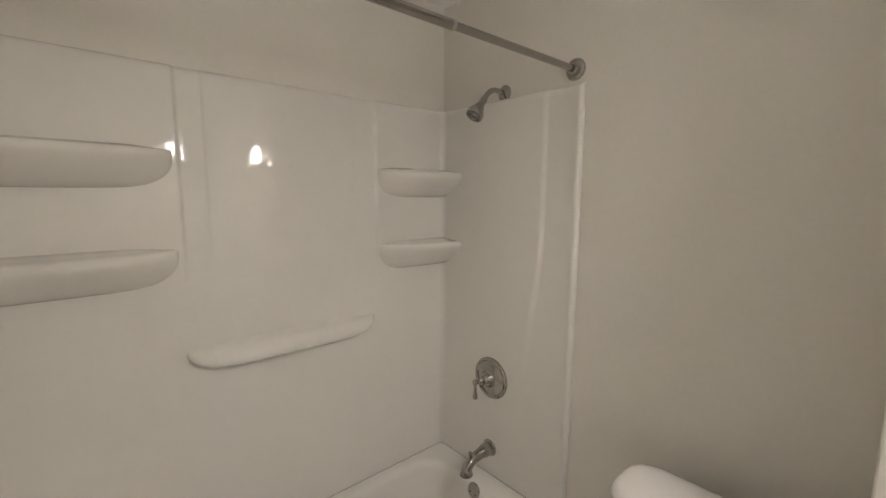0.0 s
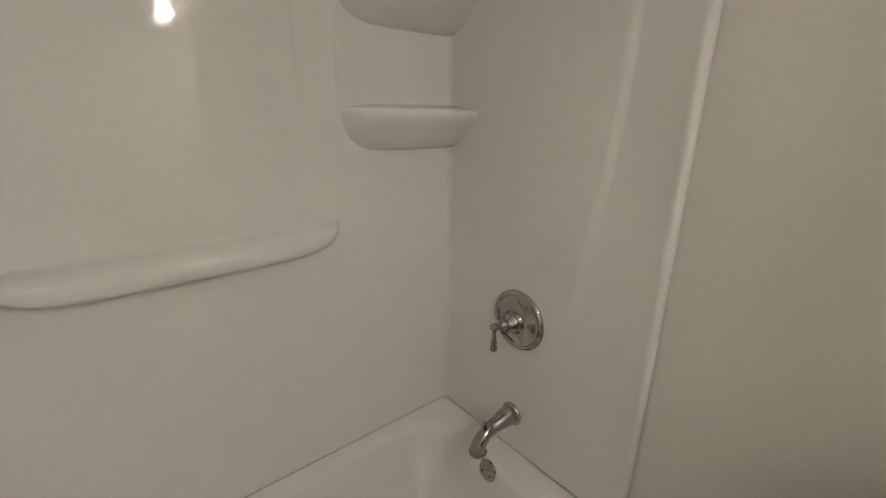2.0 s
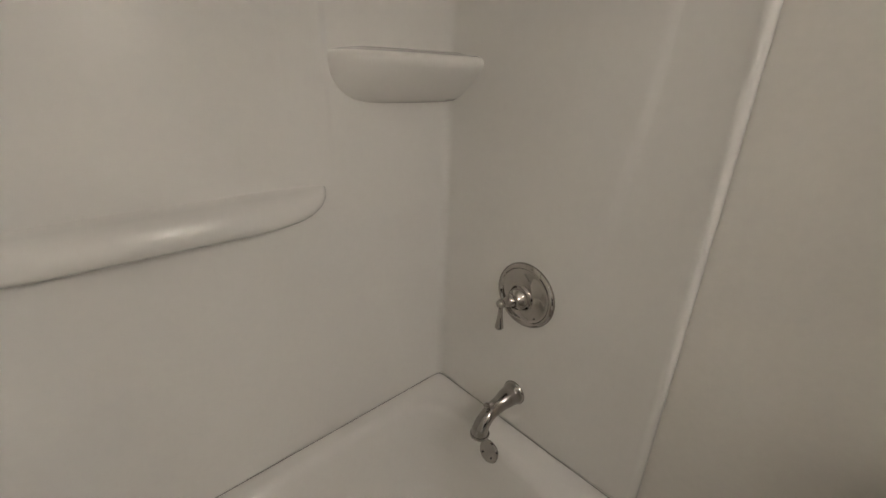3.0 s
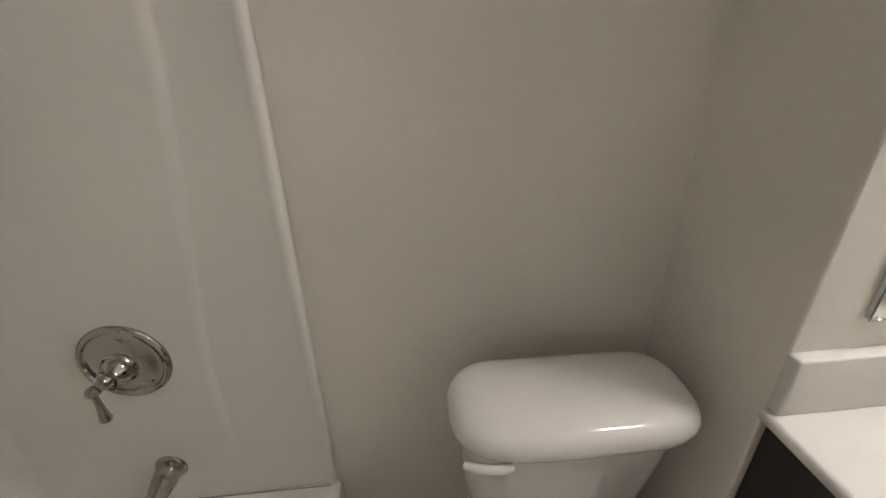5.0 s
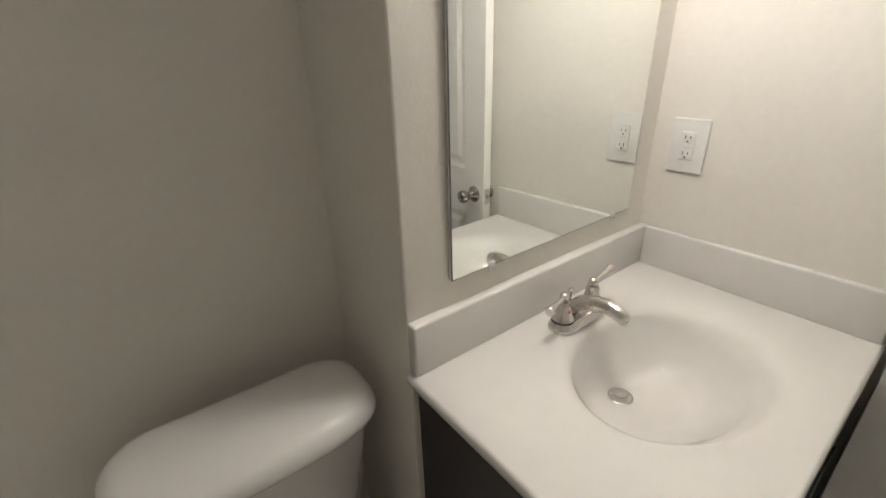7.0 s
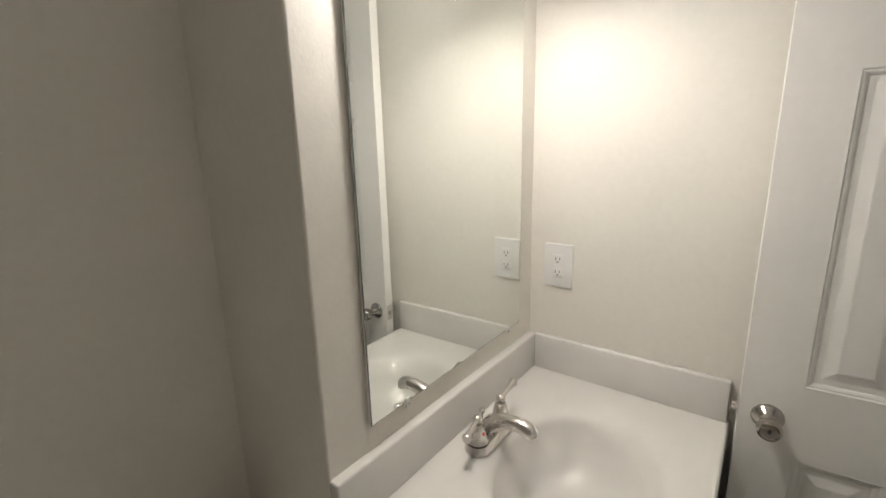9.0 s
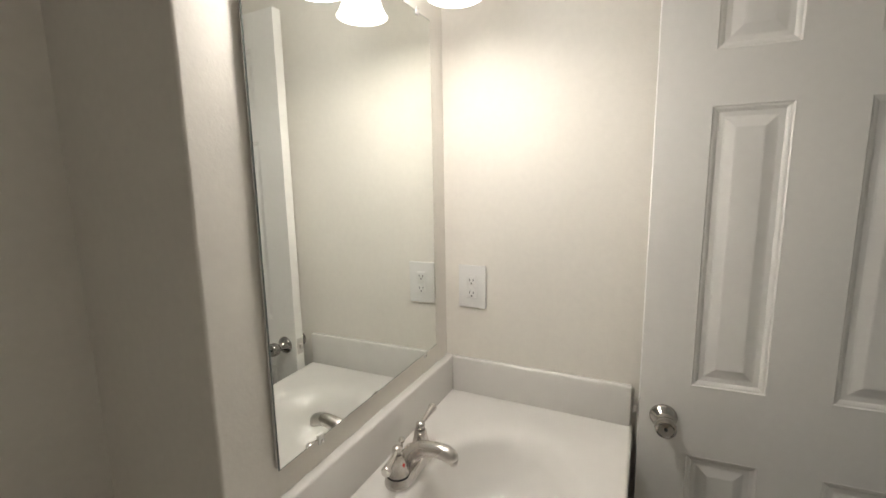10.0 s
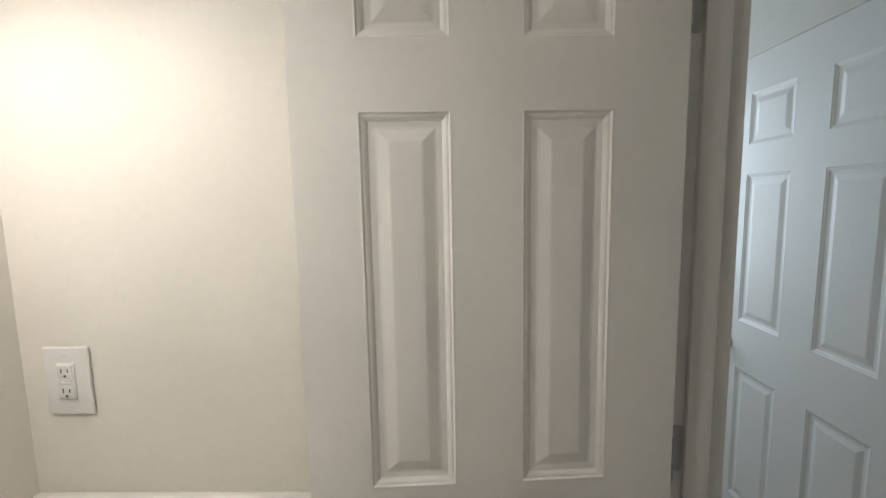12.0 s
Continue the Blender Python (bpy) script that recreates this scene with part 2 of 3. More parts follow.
# ---- bathtub ----
def bathtub():
    tub = thing("bathtub", "white glossy alcove bathtub set between three walls", "bathtub")
    x0, x1, y0, y1, top = 0.004, 0.745, -1.571, -0.004, 0.375
    bm = bmesh.new()
    rings = [rounded_rect(x0, x1, y0, y1, 0.012, 0.0), rounded_rect(x0, x1, y0, y1, 0.012, top - 0.02),
             rounded_rect(x0 + 0.002, x1 - 0.006, y0 + 0.002, y1 - 0.002, 0.014, top - 0.006),
             rounded_rect(x0 + 0.006, x1 - 0.020, y0 + 0.006, y1 - 0.006, 0.018, top)]
    ix0, ix1, iy0, iy1 = 0.075, 0.655, -1.46, -0.115
    for inset, z, r in ((-0.012, top - 0.0005, 0.13), (0.0, top - 0.004, 0.13), (0.010, top - 0.013, 0.13), (0.017, top - 0.03, 0.13),
                        (0.03, top - 0.12, 0.13), (0.05, 0.12, 0.14), (0.075, 0.075, 0.13), (0.11, 0.058, 0.11), (0.2, 0.052, 0.06)):
        lean = max(0, inset - 0.02)
        rings.append(rounded_rect(ix0 + inset, ix1 - inset, iy0 + inset + lean * 1.2, iy1 - inset - lean * 0.3, r, z))
    part("tub_shell", loft(rings, cap0=False, bm=bm), ACRYLIC, tub)
    part("overflow_plate", lathe([(0.034, 0.0), (0.034, 0.003), (0.031, 0.007), (0.02, 0.009), (0.0, 0.009)], (0, -1, 0.2), (0.363, -0.128, 0.346)), CHROME, tub, "polished nickel overflow plate")
    for dx in (-0.016, 0.016):
        part("screw", lathe([(0.0026, 0.0), (0.0026, 0.002), (0.0, 0.003)], (0, -1, 0.2), (0.363 + dx, -0.1385, 0.339), n=10), DARK, tub)
    part("drain_ring", lathe([(0.035, 0), (0.035, 0.003), (0.0, 0.004)], (0, 0, 1), (0.365, -0.32, 0.053)), CHROME, tub)
    return tub


bathtub()
caulk = thing("caulk_joint", "thin grey caulk line between surround and tub", "caulk")
part("caulk_bead", tube([(0.032, -1.55, 0.3765), (0.032, -0.8, 0.3765), (0.032, -0.055, 0.3765)], [0.0011] * 3, n=8), CAULK, caulk)
part("caulk_bead", tube([(0.032, -0.055, 0.3765), (0.038, -0.034, 0.3765), (0.058, -0.028, 0.3765)], [0.0011] * 3, n=8), CAULK, caulk)
part("caulk_bead", tube([(0.058, -0.028, 0.3765), (0.4, -0.028, 0.3765), (0.715, -0.026, 0.3765)], [0.0011] * 3, n=8), CAULK, caulk)


# ---- tub surround ----
def smooth_step(a, b, v):
    u = min(1, max(0, (v - a) / (b - a)))
    return u * u * (3 - 2 * u)


def surround():
    s = thing("tub_surround", "white glossy acrylic tub surround with moulded shelves", "tub surround", kind="")
    z0, z1, base = 0.3775, 1.985, 0.02
    R = 0.026

    def wall_ring(z, out):
        pts = []
        # along the foot end, the back and the plumbing end, seen from above
        ye0, ye1, xe = -1.555, -0.02, 0.73
        row = [(xe, ye0 - 0.012), (xe - 0.004, ye0 + 0.004), (xe - 0.012, ye0 + 0.006), (xe - 0.03, ye0), (0.59, ye0), (0.575, ye0 + 0.006), (0.3, ye0 + 0.006)]
        row += [(base + R + 0.01 - R * math.sin(radians(a)), ye0 + R + 0.01 - R * math.cos(radians(a))) for a in range(0, 91, 15)]
        row += [(base + 0.010, -1.092), (base + 0.009, -1.086), (base + 0.001, -1.080), (base, -1.074), (base, -1.014), (base + 0.001, -1.010), (base + 0.004, -1.006), (base + 0.005, -1.001), (base + 0.005, -0.75),
                (base + 0.005, -0.495), (base + 0.004, -0.49), (base + 0.001, -0.485), (base, -0.48), (base, -0.395), (base + 0.001, -0.388), (base + 0.009, -0.383), (base + 0.010, -0.375)]
        row += [(base + R + 0.01 - R * math.cos(radians(a)), ye1 - R - 0.006 + R * math.sin(radians(a))) for a in range(0, 91, 15)]
        row += [(0.3, ye1 - 0.006), (0.57, ye1 - 0.006), (0.585, ye1 - 0.005), (0.592, ye1), (0.60, ye1 + 0.001), (xe - 0.034, ye1 + 0.001), (xe - 0.02, ye1 - 0.003), (xe - 0.010, ye1 - 0.005),
                (xe - 0.004, ye1 - 0.002), (xe, ye1 + 0.006), (xe, ye1 + 0.017)]
        fade = smooth_step(1.2, 1.5, z)
        lean, soft = -0.075 * (1 - smooth_step(0.75, 1.5, z)), smooth_step(0.7, 1.0, z)
        for x, y in row:
            if 0.565 < x < 0.61:
                if y > -0.3:
                    y = ye1 - 0.006 * (1 - soft) + (y - ye1) * soft
                x += lean
            if -1.2 < y < -0.3 and x < 0.1:
                x = base + 0.010 + (x - base - 0.010) * fade
            if x < 0.1 and -1.5 < y < -0.06:
                x -= 0.020 * max(0.0, z - 1.47)
            if x < xe - 0.001:
                x = max(0.0004, x - out) if x < 0.35 else x
                if y > -0.3:
                    y = min(-0.0004, y + out)
                if y < -1.2:
                    y = max(-1.5746, y - out)
            pts.append((x, y, z))
        return pts

    rings = [wall_ring(z, o) for z, o in ((z0, 0.0), (0.8, 0.0), (1.2, 0.0), (1.28, 0.0), (1.35, 0.0), (1.42, 0.0), (1.5, 0.0), (1.58, 0.0), (1.75, 0.0), (z1 - 0.03, 0.0), (z1 - 0.012, 0.002), (z1 - 0.004, 0.006), (z1 - 0.0005, 0.013), (z1 + 0.001, 0.03))]
    part("wall_panel", loft(rings, False, False, closed=False), ACRYLIC, s, angle=1.0)

    def corner_shelf(cy, sy, top, reach):
        n = 20
        rings = []
        for f, dz in ((0.3, 0.022), (0.5, 0.017), (0.68, 0.014), (0.82, 0.012), (0.92, 0.009), (0.975, 0.004), (1.0, -0.004), (0.992, -0.011), (0.965, -0.018), (0.915, -0.027), (0.85, -0.037), (0.775, -0.047), (0.69, -0.058), (0.60, -0.069), (0.50, -0.080), (0.39, -0.090), (0.25, -0.098), (0.08, -0.103)):
            ring = [(0.006, cy - sy * 0.02, top + dz)]
            for i in range(n + 1):
                a = radians(90 * i / n)
                ring.append((0.012 + (0.142 * f) * math.sin(a) ** 1.1, cy + sy * reach * (1 - 0.34 * (1 - f) ** 2) * math.cos(a) ** 0.66, top + dz))
            rings.append(ring)
        return part("corner_shelf", loft(rings), ACRYLIC, s, angle=0.9)

    for top, foot_top in ((1.698, 1.722), (1.388, 1.425)):
        corner_shelf(-0.012, -1, top, 0.372)
        corner_shelf(-1.562, 1, foot_top, 0.465)
    # long soap ledge on the back panel
    rings = []
    n = 28
    for k in range(n + 1):
        u = 0.5 - 0.5 * math.cos(math.pi * k / n)
        y = -1.100 + 0.690 * u
        endf = max(0.0, 1 - abs(2 * u - 1) ** 6.0) ** 0.55
        taper = 0.12 + 0.88 * endf
        zc = 1.076
        ring = []
        section = ((0.0, 0.052), (0.06, 0.042), (0.2, 0.036), (0.45, 0.032), (0.68, 0.026), (0.86, 0.017), (0.96, 0.006), (1.0, -0.006), (0.98, -0.018), (0.89, -0.028), (0.72, -0.036), (0.48, -0.042), (0.2, -0.046), (0.0, -0.048))
        for u_, v_ in section:
            x = 0.024 + 0.066 * endf * u_
            z = zc + 0.034 - (0.034 - v_) * taper
            ring.append((x, y, z))
        rings.append(ring)
    part("soap_ledge", loft(rings, True, True), ACRYLIC, s, angle=1.2)
    return s


surround()


# ---- shower fittings ----
def shower_valve():
    v = thing("shower_valve", "brushed nickel round shower valve with lever handle", "shower valve", (0.354, -0.024, 0.823))
    part("escutcheon", lathe([(0.091, 0.0), (0.091, 0.004), (0.0885, 0.009), (0.083, 0.0125), (0.0785, 0.012), (0.0755, 0.0085), (0.071, 0.0085), (0.066, 0.0115), (0.048, 0.0175), (0.038, 0.021), (0.0, 0.022)], (0, -1, 0), n=48), CHROME, v)
    part("hub", lathe([(0.036, 0.016), (0.036, 0.022), (0.033, 0.025), (0.031, 0.034), (0.026, 0.044), (0.019, 0.052), (0.017, 0.060), (0.0, 0.060)], (0, -1, 0)), CHROME, v)
    lever = part("lever_handle", lathe([(0.0175, 0.05), (0.0185, 0.057), (0.0145, 0.063), (0.0105, 0.078), (0.0105, 0.084), (0.0, 0.084)], (-0.12, -1, 0)), CHROME, v)
    ex, ey = -0.012, -0.088
    ball = lathe([(0.0, -0.0125), (0.006, -0.011), (0.0105, -0.007), (0.0125, 0.0), (0.0105, 0.007), (0.006, 0.011), (0.0, 0.0125)], (0, -1, 0), (ex, ey, 0.0), n=20)
    part("pivot_ball", ball, CHROME, lever)
    part("grip", lathe([(0.006, 0.006), (0.0056, 0.018), (0.007, 0.04), (0.0105, 0.062), (0.0115, 0.068), (0.0095, 0.072), (0.0, 0.074)], (0.02, 0.0, -1), (ex, ey, 0.0), n=20), CHROME, lever)
    return v


def tub_spout():
    s = thing("tub_spout", "brushed nickel tub spout with diverter knob", "tub spout", (0.354, -0.022, 0.499))
    part("wall_flange", lathe([(0.036, 0.0), (0.037, 0.003), (0.036, 0.008), (0.032, 0.012), (0.028, 0.014)], (0, -1, 0)), CHROME, s)
    path = [(0, -0.008, 0), (0, -0.034, -0.001), (0, -0.076, -0.005), (0, -0.112, -0.014), (0, -0.136, -0.031), (0.0, -0.145, -0.051), (0, -0.146, -0.064)]
    part("spout_body", tube(path, [0.034, 0.0285, 0.0225, 0.0205, 0.0215, 0.0235, 0.0255], n=24), CHROME, s)
    part("spout_lip", lathe([(0.0262, 0.0), (0.0275, 0.003), (0.0272, 0.008), (0.023, 0.009), (0.0, 0.004)], (0, 0.03, -1), (0, -0.1458, -0.059)), CHROME, s)
    part("diverter_knob", lathe([(0.004, 0.0), (0.004, 0.012), (0.0085, 0.016), (0.0095, 0.021), (0.007, 0.026), (0.0, 0.027)], (0, -0.3, 1), (0, -0.119, 0.002), n=18), CHROME, s)
    return s


def shower_head():
    s = thing("shower_fixture", "brushed nickel shower head on a bent arm", "shower", (0.371, -0.001, 2.010))
    part("wall_flange", lathe([(0.032, 0.0), (0.032, 0.003), (0.026, 0.009), (0.016, 0.013), (0.0105, 0.016)], (0, -1, 0)), CHROME, s)
    path = [(0, -0.008, 0.0), (0, -0.05, 0.004), (0, -0.082, -0.003), (0, -0.105, -0.022), (0, -0.124, -0.045)]
    part("arm", tube(path, [0.0102] * 5, n=18), CHROME, s)
    d = (0, -0.62, -0.78)
    head = part("head", lathe([(0.013, -0.006), (0.0145, 0.004), (0.012, 0.012), (0.015, 0.026), (0.024, 0.05), (0.0325, 0.068), (0.034, 0.078), (0.0325, 0.084), (0.029, 0.085)], d, (0, -0.121, -0.042), n=32), CHROME, s)
    fc = Vector((0, -0.121, -0.042)) + Vector(d).normalized() * 0.0848
    part("spray_face", lathe([(0.0285, -0.002), (0.0285, 0.001), (0.0, 0.002)], d, fc), DARK, head, "dark grey nozzle face")
    q = Vector((0, 0, 1)).rotation_difference(Vector(d)).to_matrix()
    for r in (0.024, 0.0165, 0.009):
        bm = bmesh.new()
        ring = []
        for i in range(28):
            a = 2 * math.pi * i / 28
            ring.append([fc + q @ Vector(((r + 0.0016 * math.cos(b)) * math.cos(a), (r + 0.0016 * math.cos(b)) * math.sin(a), 0.0022 + 0.0016 * math.sin(b))) for b in [2 * math.pi * k / 6 for k in range(6)]])
        ring.append(ring[0])
        part("nozzle_ring", loft(ring, False, False, bm=bm), CHROME, head)
    return s


def curtain_rod():
    r = thing("shower_curtain_rod", "brushed nickel tension curtain rod above the tub", "curtain rod", (0.688, -0.001, 2.036))
    flange = [(0.036, 0.0), (0.037, 0.004), (0.034, 0.010), (0.027, 0.013), (0.024, 0.018), (0.021, 0.024), (0.0135, 0.027), (0.0135, 0.034)]
    part("wall_flange", lathe(flange, (0, -1, 0)), CHROME, r)
    part("wall_flange", lathe(flange, (0, 1, 0), (0, -1.573, 0)), CHROME, r)
    part("inner_tube", tube([(0, -0.02, 0), (0, -0.35, 0), (0, -0.59, 0)], [0.0112] * 3, n=20), CHROME, r)
    part("outer_tube", tube([(0, -0.573, 0), (0, -1.0, 0), (0, -1.55, 0)], [0.0132] * 3, n=20), CHROME, r)
    part("collar", lathe([(0.0132, 0), (0.0142, 0.002), (0.0142, 0.01), (0.0132, 0.013)], (0, -1, 0), (0, -0.568, 0)), NICKEL, r)
    return r


shower_valve()
tub_spout()
shower_head()
curtain_rod()


# ---- toilet ----
def d_ring(cx, w, back, front, z, bow, r, n=14):
    """Tank outline: straight back, rounded back corners, bowed front."""
    pts = []
    h = w / 2
    for i in range(n + 1):
        a = radians(90 * i / n)
        pts.append((cx + h - r + r * math.sin(a), back - r + r * math.cos(a), z))
    side = front + bow
    e = 0.5
    for i in range(2 * n + 1):
        a = radians(180 * i / (2 * n))
        c, s_ = math.cos(a), math.sin(a)
        pts.append((cx + h * abs(c) ** e * (1 if c > 0 else -1), side - bow * abs(s_) ** 0.85, z))
    for i in range(n + 1):
        a = radians(90 * i / n)
        pts.append((cx - h + r - r * math.cos(a), back - r + r * math.sin(a), z))
    return pts


def toilet():
    t = thing("toilet", "white vitreous china toilet with a domed tank lid", "toilet")
    cx = 1.241
    rings = []
    for z, w, f, b in ((0.375, 0.32, -0.222, -0.10), (0.385, 0.336, -0.232, -0.097), (0.46, 0.366, -0.250, -0.094), (0.56, 0.392, -0.263, -0.092),
                       (0.68, 0.420, -0.279, -0.094), (0.783, 0.434, -0.289, -0.094)):
        rings.append(d_ring(cx, w, b, f, z, 0.10, 0.055))
    tank = part("tank", loft(rings), CERAMIC, t, angle=1.0)
    rings = []
    for z, f, g in ((0.7785, 0.955, 0.94), (0.7808, 0.982, 0.975), (0.7865, 1.0, 1.0), (0.7950, 1.0, 1.0), (0.8030, 0.986, 0.978), (0.8120, 0.962, 0.945), (0.8190, 0.925, 0.89),
                    (0.8245, 0.87, 0.81), (0.8285, 0.78, 0.69), (0.8310, 0.64, 0.52), (0.8320, 0.38, 0.28)):
        rings.append([(cx + (x - cx) * f, -0.202 + (y + 0.202) * g, z) for x, y, q in d_ring(cx, 0.464, -0.087, -0.317, z, 0.105, 0.08)])
    part("tank_lid", loft(rings), CERAMIC, t, angle=1.2)
    # flush lever on the front of the tank
    lever = part("flush_lever", tube([(1.106, -0.304, 0.768), (1.084, -0.309, 0.768), (1.056, -0.304, 0.766), (1.028, -0.289, 0.761)], [0.0095, 0.0095, 0.009, 0.0075], n=14, squash=0.9), PLASTIC, t, "white plastic flush lever")
    part("lever_boss", lathe([(0.014, -0.02), (0.014, 0.008), (0.011, 0.013), (0.0, 0.014)], (0, -1, 0), (1.104, -0.288, 0.768), n=20), PLASTIC, lever)
    # bowl, seat and foot
    def oval(cy, rx, ry, z, n=36):
        return [(cx + rx * math.cos(2 * math.pi * i / n), cy + ry * math.sin(2 * math.pi * i / n) * (1.12 if math.sin(2 * math.pi * i / n) < 0 else 0.9), z) for i in range(n)]
    part("bowl", loft([oval(-0.405, 0.115, 0.20, 0.0), oval(-0.405, 0.115, 0.20, 0.02), oval(-0.405, 0.10, 0.18, 0.06), oval(-0.425, 0.105, 0.185, 0.16), oval(-0.465, 0.15, 0.22, 0.28), oval(-0.485, 0.18, 0.24, 0.36), oval(-0.485, 0.183, 0.243, 0.378)]), CERAMIC, t)
    part("tank_ledge", box(cx - 0.15, cx + 0.15, -0.33, -0.09, 0.30, 0.374, 0.02, 3), CERAMIC, t)
    part("seat", loft([oval(-0.490, 0.18, 0.235, 0.379), oval(-0.490, 0.186, 0.242, 0.384), oval(-0.490, 0.186, 0.242, 0.393), oval(-0.490, 0.182, 0.238, 0.397)]), PLASTIC, t)
    part("seat_lid", loft([oval(-0.490, 0.182, 0.238, 0.398), oval(-0.490, 0.187, 0.243, 0.404), oval(-0.490, 0.183, 0.238, 0.414), oval(-0.490, 0.15, 0.2, 0.418)]), PLASTIC, t)
    return t


toilet()


# ---- vanity ----
def vanity():
    v = thing("vanity_cabinet", "dark espresso vanity cabinet under the white sink top", "vanity cabinet")
    x0, x1, y0, y1, top = XS + 0.012, XE - 0.004, -0.828, YM - 0.003, 0.848
    part("side_panel", box(x0, x0 + 0.016, y0, y1, 0.0, top, 0.001, 1), ESPRESSO, v)
    part("side_panel", box(x1 - 0.016, x1, y0, y1, 0.0, top, 0.001, 1), ESPRESSO, v)
    part("floor_panel", box(x0 + 0.016, x1 - 0.016, y0 + 0.05, y1, 0.09, 0.106), ESPRESSO, v)
    part("toe_kick", box(x0 + 0.016, x1 - 0.016, y0 + 0.05, y0 + 0.065, 0.0, 0.09), ESPRESSO, v)
    part("face_frame", box(x0 + 0.016, x1 - 0.016, y0 + 0.001, y0 + 0.018, 0.106, top, 0.001, 1), ESPRESSO, v)
    mid = (x0 + x1) / 2
    for a, b in ((x0 + 0.01, mid - 0.002), (mid + 0.002, x1 - 0.01)):
        d = part("cabinet_door", box(a, b, y0 - 0.018, y0 - 0.001, 0.115, 0.70, 0.002), ESPRESSO, v)
        part("raised_panel", box(a + 0.06, b - 0.06, y0 - 0.022, y0 - 0.018, 0.175, 0.64, 0.0015), ESPRESSO, d)
    part("false_drawer_front", box(x0 + 0.01, x1 - 0.01, y0 - 0.018, y0 - 0.001, 0.71, 0.835, 0.002), ESPRESSO, v)
    return v


def vanity_top():
    t = thing("sink_counter", "white cultured marble vanity top with oval sink", "countertop")
    x0, x1, y0, y1, z0, z1 = 1.503, XE - 0.002, -0.850, YM - 0.002, 0.849, 0.871
    cx, cy, rx, ry = 1.918, -0.601, 0.217, 0.165
    n = 72
    rings = []

    def outer(ins, z):
        a0, a1, b0, b1 = x0 + ins, x1 - 0.2 * ins, y0 + ins, y1 - 0.2 * ins
        ring = []
        for i in range(n):
            a = 2 * math.pi * i / n
            dx, dy = math.cos(a) * rx, math.sin(a) * ry
            s = min(((a1 - cx) if dx > 0 else (a0 - cx)) / dx if abs(dx) > 1e-9 else 1e9, ((b1 - cy) if dy > 0 else (b0 - cy)) / dy if abs(dy) > 1e-9 else 1e9)
            ring.append([cx + dx * s, cy + dy * s, z])
        for cxx, cyy in ((a0, b0), (a1, b0), (a0, b1), (a1, b1)):
            k = min(range(n), key=lambda i: (ring[i][0] - cxx) ** 2 + (ring[i][1] - cyy) ** 2)
            ring[k][0], ring[k][1] = cxx, cyy
        return ring

    rings += [outer(0.004, z0), outer(0.0, z0 + 0.004), outer(0.0, z1 - 0.007), outer(0.002, z1 - 0.0025), outer(0.006, z1), outer(0.0085, z1), outer(0.016, z1)]

    def oval(f, z, shift=0.0):
        return [(cx - shift * 0.06 + rx * f * math.cos(2 * math.pi * i / n), cy + shift + ry * f * math.sin(2 * math.pi * i / n), z) for i in range(n)]

    rings += [oval(1.30, z1), oval(1.27, z1), oval(1.20, z1 - 0.0005), oval(1.14, z1 - 0.0018), oval(1.09, z1 - 0.004), oval(1.045, z1 - 0.0075), oval(1.0, z1 - 0.013), oval(0.96, z1 - 0.021)]
    for f, dz in ((0.92, 0.031), (0.87, 0.046), (0.80, 0.067), (0.70, 0.091), (0.58, 0.115), (0.45, 0.128), (0.32, 0.137), (0.2, 0.142), (0.135, 0.144)):
        rings.append(oval(f, z1 - dz, 0.088 * (1 - f) ** 1.2))
    part("countertop", loft(rings, False, True), MARBLE, t, angle=0.8)
    part("backsplash", box(XS + 0.001, XE - 0.002, YM - 0.021, YM + 0.006, z1 - 0.002, 0.980, 0.005, 3), MARBLE, t)
    part("side_splash", box(XE - 0.021, XE - 0.0015, -0.845, YM - 0.0205, z1 - 0.002, 0.980, 0.005, 3), MARBLE, t)
    dx, dy, dz = 1.9135, -0.527, z1 - 0.1445
    drain = part("drain", lathe([(0.0265, -0.002), (0.027, 0.0015), (0.0245, 0.003), (0.0215, 0.002), (0.0205, -0.006), (0.0, -0.006)], at=(dx, dy, dz)), NICKEL, t, "metal sink drain ring")
    part("drain_well", lathe([(0.0206, 0.0), (0.0, 0.0005)], at=(dx, dy, dz - 0.0004)), DARK, drain)
    part("stopper", lathe([(0.0, 0.0), (0.0150, 0.001), (0.0168, 0.003), (0.0155, 0.0052), (0.0, 0.0062)], (0.05, 0.0, 1), (dx, dy + 0.001, dz + 0.006)), NICKEL, drain)
    return t


